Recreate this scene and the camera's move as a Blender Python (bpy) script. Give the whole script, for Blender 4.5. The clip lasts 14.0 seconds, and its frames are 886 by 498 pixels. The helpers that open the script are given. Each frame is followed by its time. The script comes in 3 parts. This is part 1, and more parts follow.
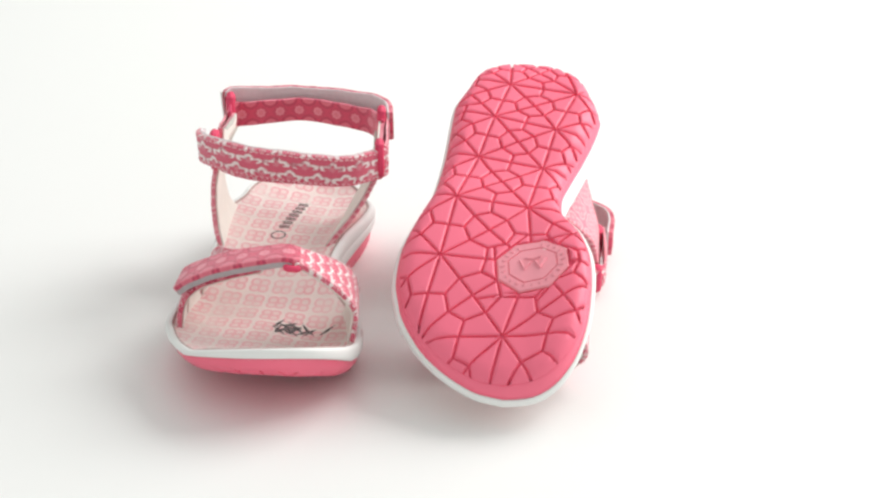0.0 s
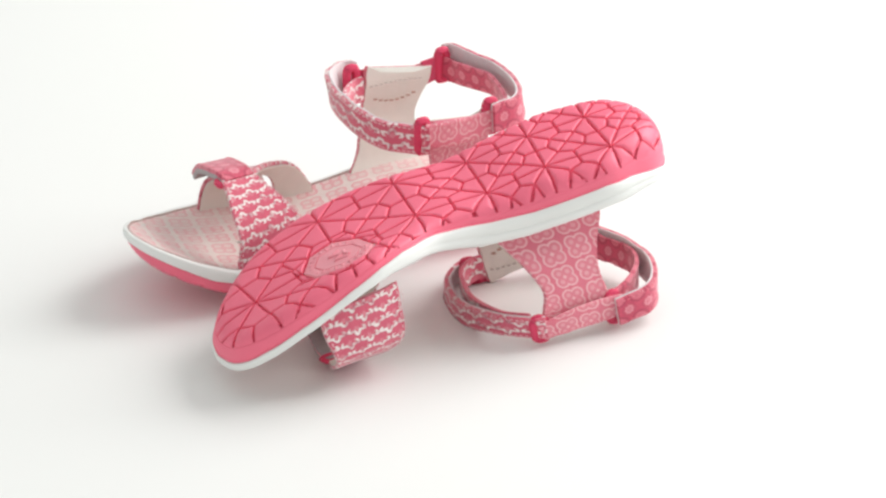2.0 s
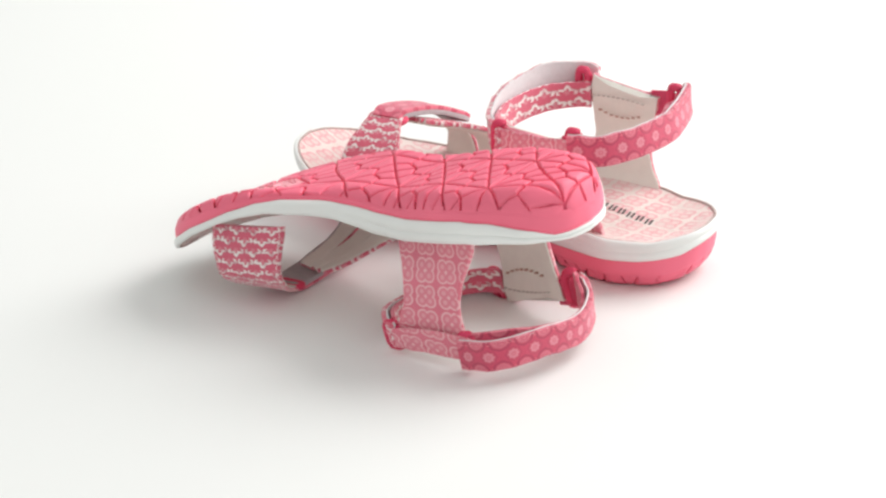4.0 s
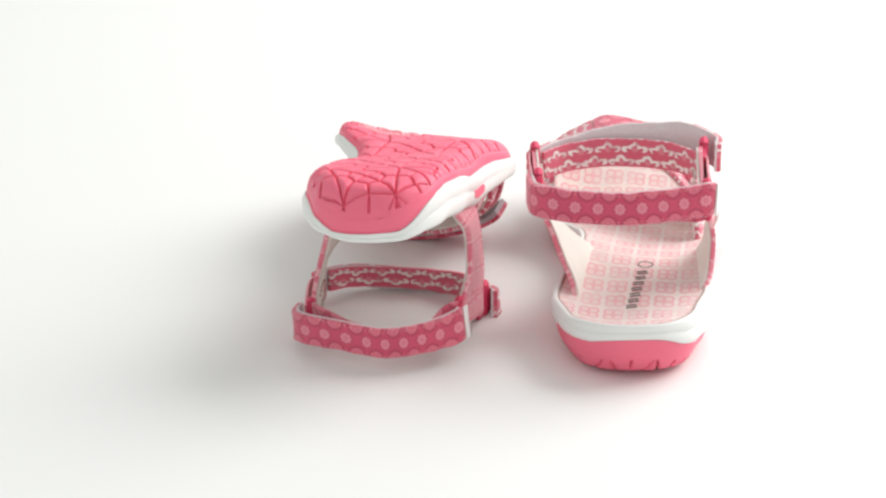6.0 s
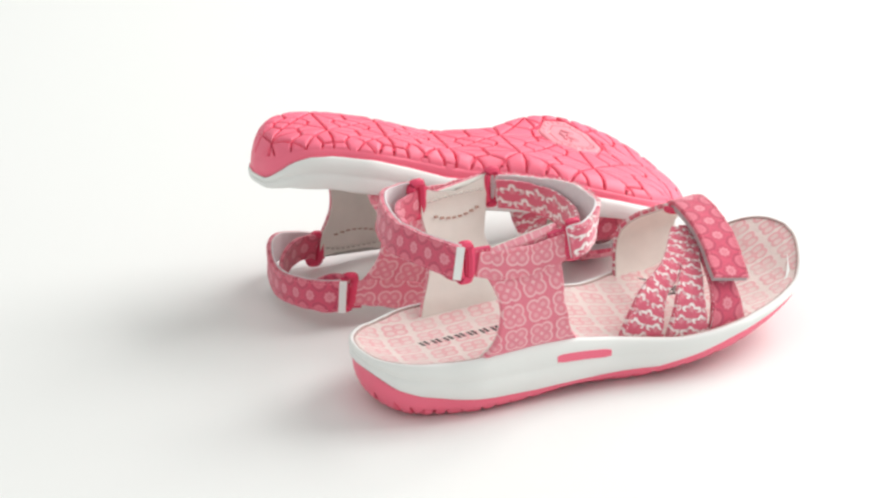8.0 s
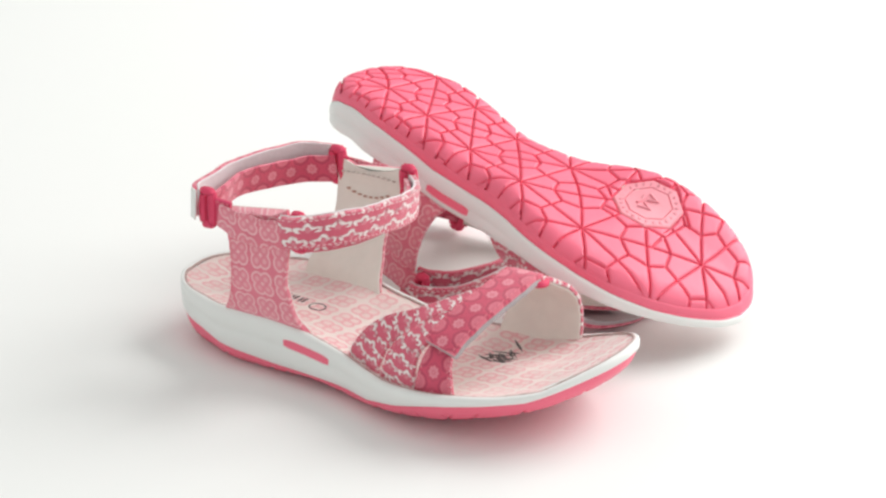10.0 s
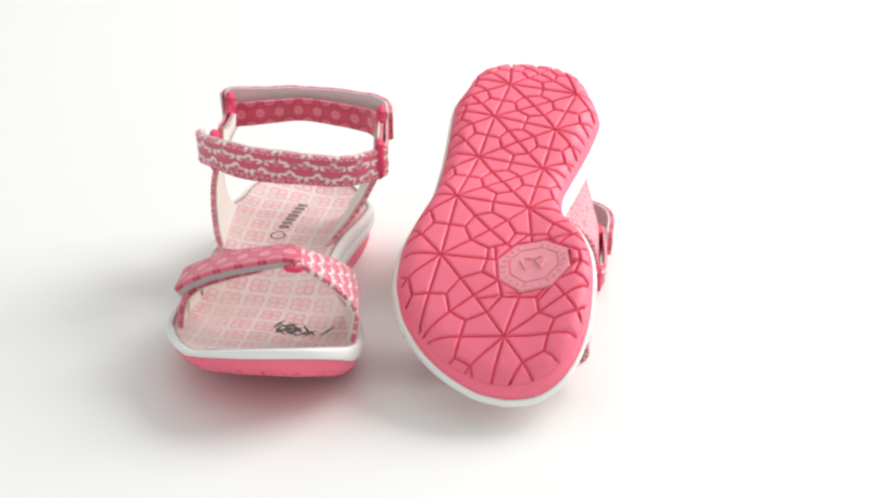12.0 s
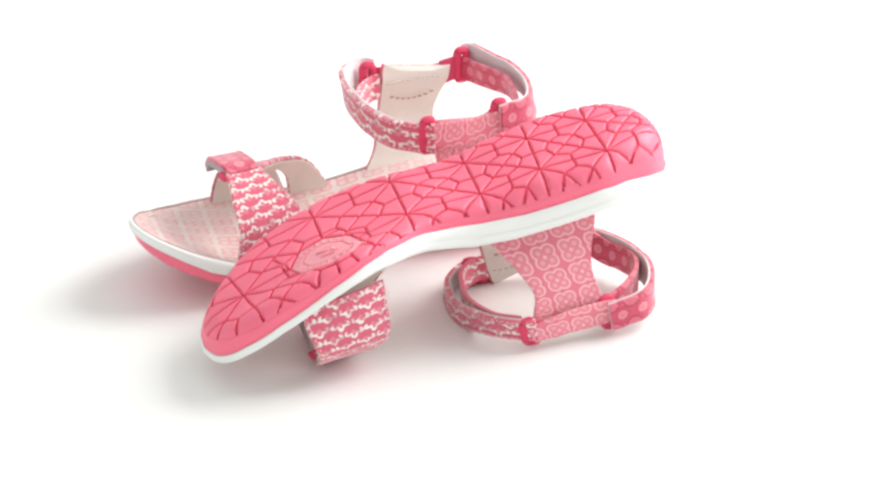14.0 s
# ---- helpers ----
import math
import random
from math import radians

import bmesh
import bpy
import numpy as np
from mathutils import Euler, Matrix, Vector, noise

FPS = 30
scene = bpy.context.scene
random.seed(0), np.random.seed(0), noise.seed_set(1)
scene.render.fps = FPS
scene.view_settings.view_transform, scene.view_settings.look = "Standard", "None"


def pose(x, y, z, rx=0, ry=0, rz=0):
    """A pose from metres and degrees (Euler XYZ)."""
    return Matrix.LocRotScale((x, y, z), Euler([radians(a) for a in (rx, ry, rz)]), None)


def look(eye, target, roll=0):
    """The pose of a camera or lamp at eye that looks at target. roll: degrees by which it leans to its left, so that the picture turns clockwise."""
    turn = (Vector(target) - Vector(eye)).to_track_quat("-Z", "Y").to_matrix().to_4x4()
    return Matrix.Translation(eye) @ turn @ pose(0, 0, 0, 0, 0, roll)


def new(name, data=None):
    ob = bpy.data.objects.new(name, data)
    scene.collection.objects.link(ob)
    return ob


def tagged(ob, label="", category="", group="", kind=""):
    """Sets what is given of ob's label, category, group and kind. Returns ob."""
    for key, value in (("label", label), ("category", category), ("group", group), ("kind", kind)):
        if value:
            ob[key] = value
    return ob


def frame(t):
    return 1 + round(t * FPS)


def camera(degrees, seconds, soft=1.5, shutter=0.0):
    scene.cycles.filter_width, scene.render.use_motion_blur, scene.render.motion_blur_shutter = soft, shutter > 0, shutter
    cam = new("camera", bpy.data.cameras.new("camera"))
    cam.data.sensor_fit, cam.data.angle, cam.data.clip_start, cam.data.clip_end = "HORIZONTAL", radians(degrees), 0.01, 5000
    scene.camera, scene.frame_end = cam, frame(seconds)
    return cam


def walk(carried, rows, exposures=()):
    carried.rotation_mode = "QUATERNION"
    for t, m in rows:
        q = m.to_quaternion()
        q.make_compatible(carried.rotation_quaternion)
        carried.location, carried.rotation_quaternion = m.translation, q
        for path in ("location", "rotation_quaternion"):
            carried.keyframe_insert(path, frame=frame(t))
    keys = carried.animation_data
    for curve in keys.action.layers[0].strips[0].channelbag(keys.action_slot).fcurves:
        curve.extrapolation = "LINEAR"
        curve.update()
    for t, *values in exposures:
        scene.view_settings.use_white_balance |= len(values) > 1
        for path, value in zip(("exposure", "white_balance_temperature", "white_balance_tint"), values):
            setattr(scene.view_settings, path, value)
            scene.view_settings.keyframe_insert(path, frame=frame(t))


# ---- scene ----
cam = camera(19.70, 14.0, soft=2.5)
EYE = Vector((0.0, -1.0, 0.4537))
PITCH, YAW, ROLL = radians(23.28), radians(-0.38), -1.07
AHEAD = Vector((math.sin(YAW) * math.cos(PITCH), math.cos(YAW) * math.cos(PITCH), -math.sin(PITCH)))
VIEW = look(EYE, EYE + AHEAD, ROLL)
walk(cam, [(0.0, VIEW), (14.0, VIEW)], exposures=[(0.0, 0.0), (13.7, 0.0), (13.8, 0.05), (13.9, 0.18), (14.0, 0.33)])

# ---------------------------------------------------------------- light
world = bpy.data.worlds.new("studio")
scene.world = world
world.use_nodes = True
world.node_tree.nodes["Background"].inputs[0].default_value = (0.98, 1.0, 0.98, 1)
world.node_tree.nodes["Background"].inputs[1].default_value = 0.69


def softbox(name, eye, target, sx, sy, watts, colour):
    data = bpy.data.lights.new(name, "AREA")
    data.shape, data.size, data.size_y, data.energy, data.color = "RECTANGLE", sx, sy, watts, colour
    lamp = new(name, data)
    lamp.matrix_world = look(eye, target)
    return lamp


softbox("softbox", (1.15, 0.55, 0.95), (0.05, 0.0, 0.0), 1.25, 1.25, 30.0, (1.0, 0.985, 0.97))


# ---------------------------------------------------------------- materials
def nodes_of(name):
    m = bpy.data.materials.new(name)
    m.use_nodes = True
    t = m.node_tree
    return m, t, t.nodes["Principled BSDF"]


class Net:
    """Short hand for node arithmetic."""

    def __init__(self, tree):
        self.t = tree

    def node(self, kind, **settings):
        n = self.t.nodes.new(kind)
        for k, val in settings.items():
            setattr(n, k, val)
        return n

    def put(self, socket, value):
        if isinstance(value, (int, float)):
            socket.default_value = value
        elif isinstance(value, tuple):
            socket.default_value = value
        else:
            self.t.links.new(value, socket)

    def f(self, op, a, b=0.0, c=0.0):
        n = self.node("ShaderNodeMath", operation=op)
        for i, val in enumerate((a, b, c)):
            self.put(n.inputs[i], val)
        return n.outputs[0]

    def mix(self, fac, a, b):
        n = self.node("ShaderNodeMix", data_type="RGBA")
        self.put(n.inputs[0], fac)
        self.put(n.inputs[6], a)
        self.put(n.inputs[7], b)
        return n.outputs[2]

    def noise(self, scale, detail=3.0, coords=None):
        n = self.node("ShaderNodeTexNoise")
        n.inputs["Scale"].default_value, n.inputs["Detail"].default_value = scale, detail
        if coords is None:
            coords = self.node("ShaderNodeTexCoord").outputs["Object"]
        self.put(n.inputs["Vector"], coords)
        return n.outputs[0]

    def uv(self):
        s = self.node("ShaderNodeSeparateXYZ")
        self.t.links.new(self.node("ShaderNodeUVMap").outputs[0], s.inputs[0])
        return s.outputs[0], s.outputs[1]

    def wrap(self, a, period):
        """a folded into one period about zero."""
        return self.f("SUBTRACT", self.f("MULTIPLY", self.f("FRACT", self.f("DIVIDE", a, period)), period), period / 2)

    def line(self, dist, half, soft=0.0002):
        """1 within half of zero."""
        n = self.node("ShaderNodeMapRange", interpolation_type="SMOOTHSTEP")
        self.put(n.inputs[0], self.f("ABSOLUTE", dist))
        for i, val in enumerate((half - soft, half + soft, 1.0, 0.0)):
            n.inputs[i + 1].default_value = val
        return n.outputs[0]

    def flower(self, x, y, radius, lobes, depth, turn=0.0):
        """Distance from a lobed ring about the origin."""
        r = self.f("SQRT", self.f("ADD", self.f("MULTIPLY", x, x), self.f("MULTIPLY", y, y)))
        a = self.f("ADD", self.f("MULTIPLY", self.f("ARCTAN2", y, x), lobes), turn)
        edge = self.f("MULTIPLY_ADD", self.f("COSINE", a), radius * depth, radius)
        return self.f("SUBTRACT", r, edge), r

    def bump(self, bsdf, height, strength, dist):
        n = self.node("ShaderNodeBump")
        n.inputs["Strength"].default_value, n.inputs["Distance"].default_value = strength, dist
        self.put(n.inputs["Height"], height)
        self.t.links.new(n.outputs[0], bsdf.inputs["Normal"])


def plain(name, colour, rough, vary=0.12, scale=60.0, bump=0.0, bscale=900.0, random_step=0.0):
    m, t, b = nodes_of(name)
    net = Net(t)
    dark = tuple(c * (1 - vary) for c in colour) + (1,)
    col = net.mix(net.noise(scale), dark, tuple(min(1, c * (1 + vary * 0.6)) for c in colour) + (1,))
    if random_step:
        info = net.node("ShaderNodeObjectInfo")
        col = net.mix(net.f("MULTIPLY", info.outputs["Random"], random_step), col, tuple(c * 0.7 for c in colour) + (1,))
    net.put(b.inputs["Base Color"], col)
    b.inputs["Roughness"].default_value = rough
    if bump:
        net.bump(b, net.noise(bscale, 4.0), bump, 0.0003)
    return m


def gloss(material, level):
    material.node_tree.nodes["Principled BSDF"].inputs["Specular IOR Level"].default_value = level


def weave(net):
    """Fine thread relief from the cloth's own coordinates."""
    u, v = net.uv()
    a = net.f("SINE", net.f("MULTIPLY", u, 9000.0))
    c = net.f("SINE", net.f("MULTIPLY", v, 9000.0))
    return net.f("MULTIPLY", a, c)


def cloth(name, ground, ink, motif, rough=0.85, shade=None):
    m, t, b = nodes_of(name)
    net = Net(t)
    u, v = net.uv()
    mask = motif(net, u, v)
    thread = net.f("MULTIPLY_ADD", weave(net), 0.16, 0.5)
    g = net.mix(net.noise(90.0), tuple(c * 0.86 for c in ground) + (1,), tuple(min(1, c * 1.1) for c in ground) + (1,))
    if shade is not None:
        g = net.mix(net.f("MULTIPLY", shade(net, u, v), 0.75), g, tuple(c * 0.55 for c in ground) + (1,))
    fray = net.f("MULTIPLY_ADD", net.noise(1500.0, 2.0), 0.5, 0.68)
    fac = net.f("MINIMUM", net.f("MULTIPLY", mask, fray), 1.0)
    net.put(b.inputs["Base Color"], net.mix(fac, g, ink + (1,)))
    b.inputs["Roughness"].default_value = rough
    b.inputs["Specular IOR Level"].default_value = 0.25
    b.inputs["Sheen Weight"].default_value = 0.4
    pucker = net.f("MULTIPLY", net.noise(170.0, 3.0), 4.0)
    net.bump(b, net.f("ADD", net.f("ADD", thread, pucker), net.f("MULTIPLY", mask, 0.6)), 0.4, 0.0003)
    return m


def arch_parts(net, along, up):
    """Rows of lobed half flowers, each row shifted by half against the next, woven unevenly."""
    row = net.f("FLOOR", net.f("DIVIDE", up, 0.0056))
    shift = net.f("MULTIPLY", net.f("FLOORED_MODULO", row, 2.0), 0.0058)
    ragged = net.f("MULTIPLY_ADD", net.noise(520.0, 3.0), 0.0022, -0.0011)
    x = net.f("ADD", net.wrap(net.f("ADD", along, shift), 0.0116), ragged)
    y = net.f("SUBTRACT", up, net.f("MULTIPLY_ADD", row, 0.0056, 0.0001))
    d, r = net.flower(x, net.f("MULTIPLY", y, 1.35), 0.0044, 6.0, 0.2, math.pi)
    e, r2 = net.flower(x, net.f("SUBTRACT", y, 0.0012), 0.0012, 5.0, 0.3, 0.3)
    return net.f("ADD", d, ragged), e, net.f("GREATER_THAN", y, 0.0003)


def arches(net, along, up):
    d, e, above = arch_parts(net, along, up)
    arch = net.f("MULTIPLY", net.line(d, 0.00105, 0.0004), above)
    worn = net.f("MINIMUM", net.f("MAXIMUM", net.f("MULTIPLY_ADD", net.noise(300.0, 3.0), 4.5, -1.25), 0.0), 1.0)
    star = net.f("LESS_THAN", e, 0.0)
    return net.f("MAXIMUM", net.f("MULTIPLY", arch, worn), net.f("MULTIPLY", star, 0.16))


def arch_shade(net, along, up):
    d, e, above = arch_parts(net, along, up)
    return net.f("MULTIPLY", net.f("MULTIPLY", net.line(d, 0.00135, 0.0003), above), 0.8)


def scallops(net, u, v):
    return arches(net, u, net.f("ADD", v, 0.0056))


def scallops_dark(net, u, v):
    return arch_shade(net, u, net.f("ADD", v, 0.0056))


def scallops_up(net, u, v):
    return arches(net, net.f("MULTIPLY", v, 1.3), net.f("MULTIPLY", u, 1.25))


def scallops_up_dark(net, u, v):
    return arch_shade(net, net.f("MULTIPLY", v, 1.3), net.f("MULTIPLY", u, 1.25))


def bead_parts(net, u, v):
    """Distances from the petalled dots in the middle and from the half ones along both edges."""
    x = net.wrap(u, 0.0094)
    x2 = net.wrap(net.f("ADD", u, 0.0047), 0.0094)
    d, r = net.flower(x, v, 0.0024, 8.0, 0.10)
    d2, r2 = net.flower(x2, net.f("SUBTRACT", net.f("ABSOLUTE", v), 0.0066), 0.0034, 8.0, 0.04)
    return d, r, d2, r2


def bead_arcs(net, u, v):
    d, r, d2, r2 = bead_parts(net, u, v)
    ring = net.f("MAXIMUM", net.f("MULTIPLY", net.line(net.f("SUBTRACT", d, 0.0005), 0.0004), 0.5), net.line(net.f("SUBTRACT", d2, 0.0004), 0.0005))
    return net.f("MULTIPLY", ring, 0.65)


def beads(net, u, v):
    d, r, d2, r2 = bead_parts(net, u, v)
    disc = net.f("LESS_THAN", d, 0.0)
    petals = net.line(net.f("SUBTRACT", d, -0.0009), 0.0006, 0.0003)
    heart = net.line(r, 0.0005, 0.0003)
    edge = net.line(r2, 0.0029, 0.0005)
    disc = net.f("MULTIPLY", net.f("MAXIMUM", net.f("MULTIPLY", disc, 0.42), net.f("MAXIMUM", petals, heart)), 0.58)
    rim = net.f("MULTIPLY", net.line(net.f("SUBTRACT", r2, 0.0026), 0.0004, 0.0003), 0.34)
    return net.f("MAXIMUM", disc, net.f("MAXIMUM", net.f("MULTIPLY", edge, 0.24), rim))


def quatrefoil(net, x, y, off, radius, width, fill):
    """An outlined clover of four round leaves set crosswise, with a seed in each."""
    a = net.f("SUBTRACT", net.f("ABSOLUTE", x), off)
    b = net.f("SUBTRACT", net.f("ABSOLUTE", y), off)
    r = net.f("SQRT", net.f("ADD", net.f("MULTIPLY", a, a), net.f("MULTIPLY", b, b)))
    d = net.f("SUBTRACT", r, radius)
    seed = net.line(r, radius * 0.42, radius * 0.16)
    body = net.f("MULTIPLY", net.f("LESS_THAN", d, 0.0), fill)
    return net.f("MAXIMUM", net.f("MAXIMUM", net.line(d, width), net.f("MULTIPLY", seed, 0.6)), body)


def knots(net, u, v):
    wave = net.f("MULTIPLY_ADD", net.noise(120.0, 2.0), 0.0012, -0.0006)
    along, across = net.f("ADD", u, wave), net.f("ADD", v, wave)
    return quatrefoil(net, net.wrap(along, 0.0110), net.wrap(net.f("MULTIPLY_ADD", along, 0.12, across), 0.0114), 0.00205, 0.0026, 0.00038, 0.15)


def four_rings(net, x, y, off, radius, width, fill):
    """Two by two joined rings."""
    a = net.f("SUBTRACT", net.f("ABSOLUTE", x), off)
    b = net.f("SUBTRACT", net.f("ABSOLUTE", y), off)
    d, r = net.flower(a, b, radius, 4.0, 0.03, math.pi)
    body = net.f("MULTIPLY", net.f("LESS_THAN", d, 0.0), fill)
    return net.f("MAXIMUM", net.line(d, width), body)


def lattice(net, u, v):
    """Slanting rows of joined rings, longer than wide."""
    skew = net.f("MULTIPLY_ADD", v, 0.145, u)
    row = net.f("MULTIPLY_ADD", u, -0.26, v)
    ink = four_rings(net, net.wrap(skew, 0.0102), net.f("MULTIPLY", net.wrap(row, 0.0130), 0.80), 0.0019, 0.00195, 0.00052, 0.30)
    faded = net.f("MINIMUM", net.f("MAXIMUM", net.f("MULTIPLY_ADD", net.noise(45.0, 2.0), 2.6, -0.45), 0.45), 1.0)
    return net.f("MULTIPLY", ink, faded)


PINK = (0.92, 0.163, 0.256)
rubber = plain("pink_rubber", PINK, 0.50, 0.08, 40.0, 0.15, 1500.0, 0.10)
gloss(rubber, 0.5)
# same rubber as the tread; the shade in the grooves is painted as deeper pink
shaded_groove_rubber = plain("shaded_pink_rubber", (0.76, 0.075, 0.15), 0.6, 0.1, 50.0, 0.15)
badge_rubber = plain("pale_pink_rubber", (0.84, 0.30, 0.36), 0.4, 0.1, 200.0, 0.2)
foam = plain("white_foam", (0.82, 0.83, 0.81), 0.5, 0.04, 30.0, 0.12, 1200.0)
webbing = plain("pink_webbing", (0.72, 0.05, 0.13), 0.6, 0.15, 300.0, 0.3)
lining = plain("cream_lining", (0.80, 0.76, 0.70), 0.9, 0.08, 150.0, 0.4, 2500.0)
hook_tape = plain("grey_hook_tape", (0.76, 0.72, 0.73), 0.8, 0.10, 500.0, 0.6, 3000.0)
grey_tape = plain("grey_tape", (0.44, 0.40, 0.41), 0.85, 0.2, 400.0, 0.6, 3000.0)
tab_cloth = plain("deep_pink_tab", (0.66, 0.07, 0.15), 0.85, 0.2, 250.0, 0.6, 2500.0)
pink_thread = plain("pink_thread", (0.80, 0.24, 0.30), 0.8, 0.1)
fringe_mat = plain("frayed_thread", (0.85, 0.68, 0.68), 0.9, 0.15)
thread_mat = plain("pale_thread", (0.85, 0.62, 0.62), 0.8, 0.1)
binding = plain("rose_binding", (0.50, 0.36, 0.34), 0.9, 0.3, 500.0, 0.6, 2500.0)
seam_thread = plain("grey_thread", (0.58, 0.52, 0.48), 0.9, 0.2)
print_brown = plain("brown_print", (0.50, 0.31, 0.25), 0.8, 0.2, 800.0)
dark_ink = plain("black_print", (0.09, 0.08, 0.08), 0.7, 0.3, 800.0)
scallop_cloth = cloth("scalloped_cloth", (0.69, 0.130, 0.200), (0.90, 0.82, 0.80), scallops, shade=scallops_dark)
scallop_panel_cloth = cloth("scalloped_panel_cloth", (0.69, 0.130, 0.200), (0.90, 0.82, 0.80), scallops_up, shade=scallops_up_dark)
bead_cloth = cloth("beaded_cloth", (0.65, 0.086, 0.155), (0.85, 0.42, 0.47), beads, shade=bead_arcs)
knot_cloth = cloth("knotted_cloth", (0.77, 0.20, 0.27), (0.86, 0.50, 0.53), knots)
footbed_cloth = cloth("printed_footbed_cloth", (0.79, 0.66, 0.62), (0.76, 0.36, 0.385), lattice, 0.9)


# ---------------------------------------------------------------- the white sweep
def white_sweep():
    m, t, b = nodes_of("white_sweep_paper")
    net = Net(t)
    net.put(b.inputs["Base Color"], net.mix(net.noise(3.0), (0.83, 0.84, 0.82, 1), (0.86, 0.86, 0.85, 1)))
    b.inputs["Roughness"].default_value = 0.55
    b.inputs["Specular IOR Level"].default_value = 0.3
    bm = bmesh.new()
    prof = [(-6.0, 0.0), (3.0, 0.0)]
    prof += [(3.0 + 1.5 * math.sin(a), 1.5 - 1.5 * math.cos(a)) for a in np.linspace(0.1, math.pi / 2, 14)]
    prof += [(4.5, 4.0)]
    left = [bm.verts.new((-6.0, y, z)) for y, z in prof]
    right = [bm.verts.new((6.0, y, z)) for y, z in prof]
    for i in range(len(prof) - 1):
        bm.faces.new((left[i], right[i], right[i + 1], left[i + 1])).smooth = True
    me = bpy.data.meshes.new("floor")
    bm.to_mesh(me)
    me.materials.append(m)
    tagged(new("floor", me), "seamless matt white paper floor sweeping up behind the sandals", "floor", kind="structure")


white_sweep()


# ---------------------------------------------------------------- helpers for the sandals (millimetres, left foot, +x the inner side)
def part(name, bm, material, parent, label="", sharp=40, kind=""):
    bmesh.ops.recalc_face_normals(bm, faces=bm.faces)
    me = bpy.data.meshes.new(name)
    bm.to_mesh(me)
    bm.free()
    for p in me.polygons:
        p.use_smooth = True
    me.set_sharp_from_angle(angle=radians(sharp))
    me.materials.append(material)
    ob = new(name, me)
    ob.parent = parent
    return tagged(ob, label, kind=kind)


def curve(rows, n):
    """Catmull-Rom through rows of numbers, n steps to each span."""
    pts = [np.array(r, float) for r in rows]
    pts = [2 * pts[0] - pts[1]] + pts + [2 * pts[-1] - pts[-2]]
    out = []
    for i in range(1, len(pts) - 2):
        a, b, c, d = pts[i - 1:i + 3]
        for k in range(n):
            t = k / n
            out.append(0.5 * (2 * b + (c - a) * t + (2 * a - 5 * b + 4 * c - d) * t * t + (3 * b - a - 3 * c + d) * t ** 3))
    out.append(pts[-2])
    return out


LATERAL = [(-123.5, -3), (-122, -11), (-116, -19), (-108, -24), (-97, -27), (-86, -31), (-76, -32), (-60, -33), (-40, -35), (-20, -38), (-3, -43.5),
           (12, -47.5), (30, -48.5), (40, -47), (50, -44.5), (62, -38.5), (70, -33), (77, -26.5), (83, -19), (87, -12), (89.5, -2)]
MEDIAL = [(-123.5, 3), (-121, 12), (-116, 19), (-107, 26), (-95, 29.5), (-85, 32), (-77, 31.5), (-62, 28), (-42, 22), (-24, 17.5), (-10, 17), (-3, 18.5),
          (8, 23.5), (20, 27.5), (30, 29.5), (42, 30), (58, 29), (70, 26), (78, 22), (84, 16.5), (88, 9), (89.5, -2)]


def outline(step=3.0):
    """The sole's edge, counter-clockwise from above the left foot's sole."""
    a = curve([(x, y) for y, x in MEDIAL], 8)
    b = curve([(x, y) for y, x in LATERAL], 8)
    loop = a[:-1] + b[::-1][:-1]
    loop = np.array(loop + [loop[0]])
    s = np.concatenate([[0], np.cumsum(np.linalg.norm(np.diff(loop, axis=0), axis=1))])
    n = int(s[-1] / step)
    at = np.linspace(0, s[-1], n, endpoint=False)
    return np.stack([np.interp(at, s, loop[:, 0]), np.interp(at, s, loop[:, 1])], 1)


EDGE = EA = EB = EDGE_OUT = None


def edge_distance(p):
    d = EB - EA
    t = np.clip(((p - EA) * d).sum(1) / (d * d).sum(1), 0, 1)
    return np.linalg.norm(EA + d * t[:, None] - p, axis=1).min()


def edge_normals(loop):
    t = np.roll(loop, -1, axis=0) - np.roll(loop, 1, axis=0)
    n = np.stack([t[:, 1], -t[:, 0]], 1)
    return n / np.linalg.norm(n, axis=1)[:, None]


CURL = 8.0
FULL_LATERAL, FULL_MEDIAL = LATERAL, MEDIAL


def shape_sole(heel):
    """Sets the sole's edge; heel below 1 shortens the heel."""
    global LATERAL, MEDIAL, EDGE, EA, EB, EDGE_OUT
    LATERAL, MEDIAL = ([(y if y > -70 else -70 + (y + 70) * heel, x) for y, x in rows] for rows in (FULL_LATERAL, FULL_MEDIAL))
    if heel < 1:
        # the worn sole bulges at the little toe
        LATERAL = [(y, x - 2.8 * math.exp(-((y - 71) / 13) ** 2) * min(1.0, -x / 20)) for y, x in LATERAL]
    EDGE = outline()
    EA, EB = EDGE, np.roll(EDGE, -1, axis=0)
    EDGE_OUT = edge_normals(EDGE)


# slant of the forefoot on its inner side
TWIST = [0.3]
SPRING = [15.0]
WORN = [False]
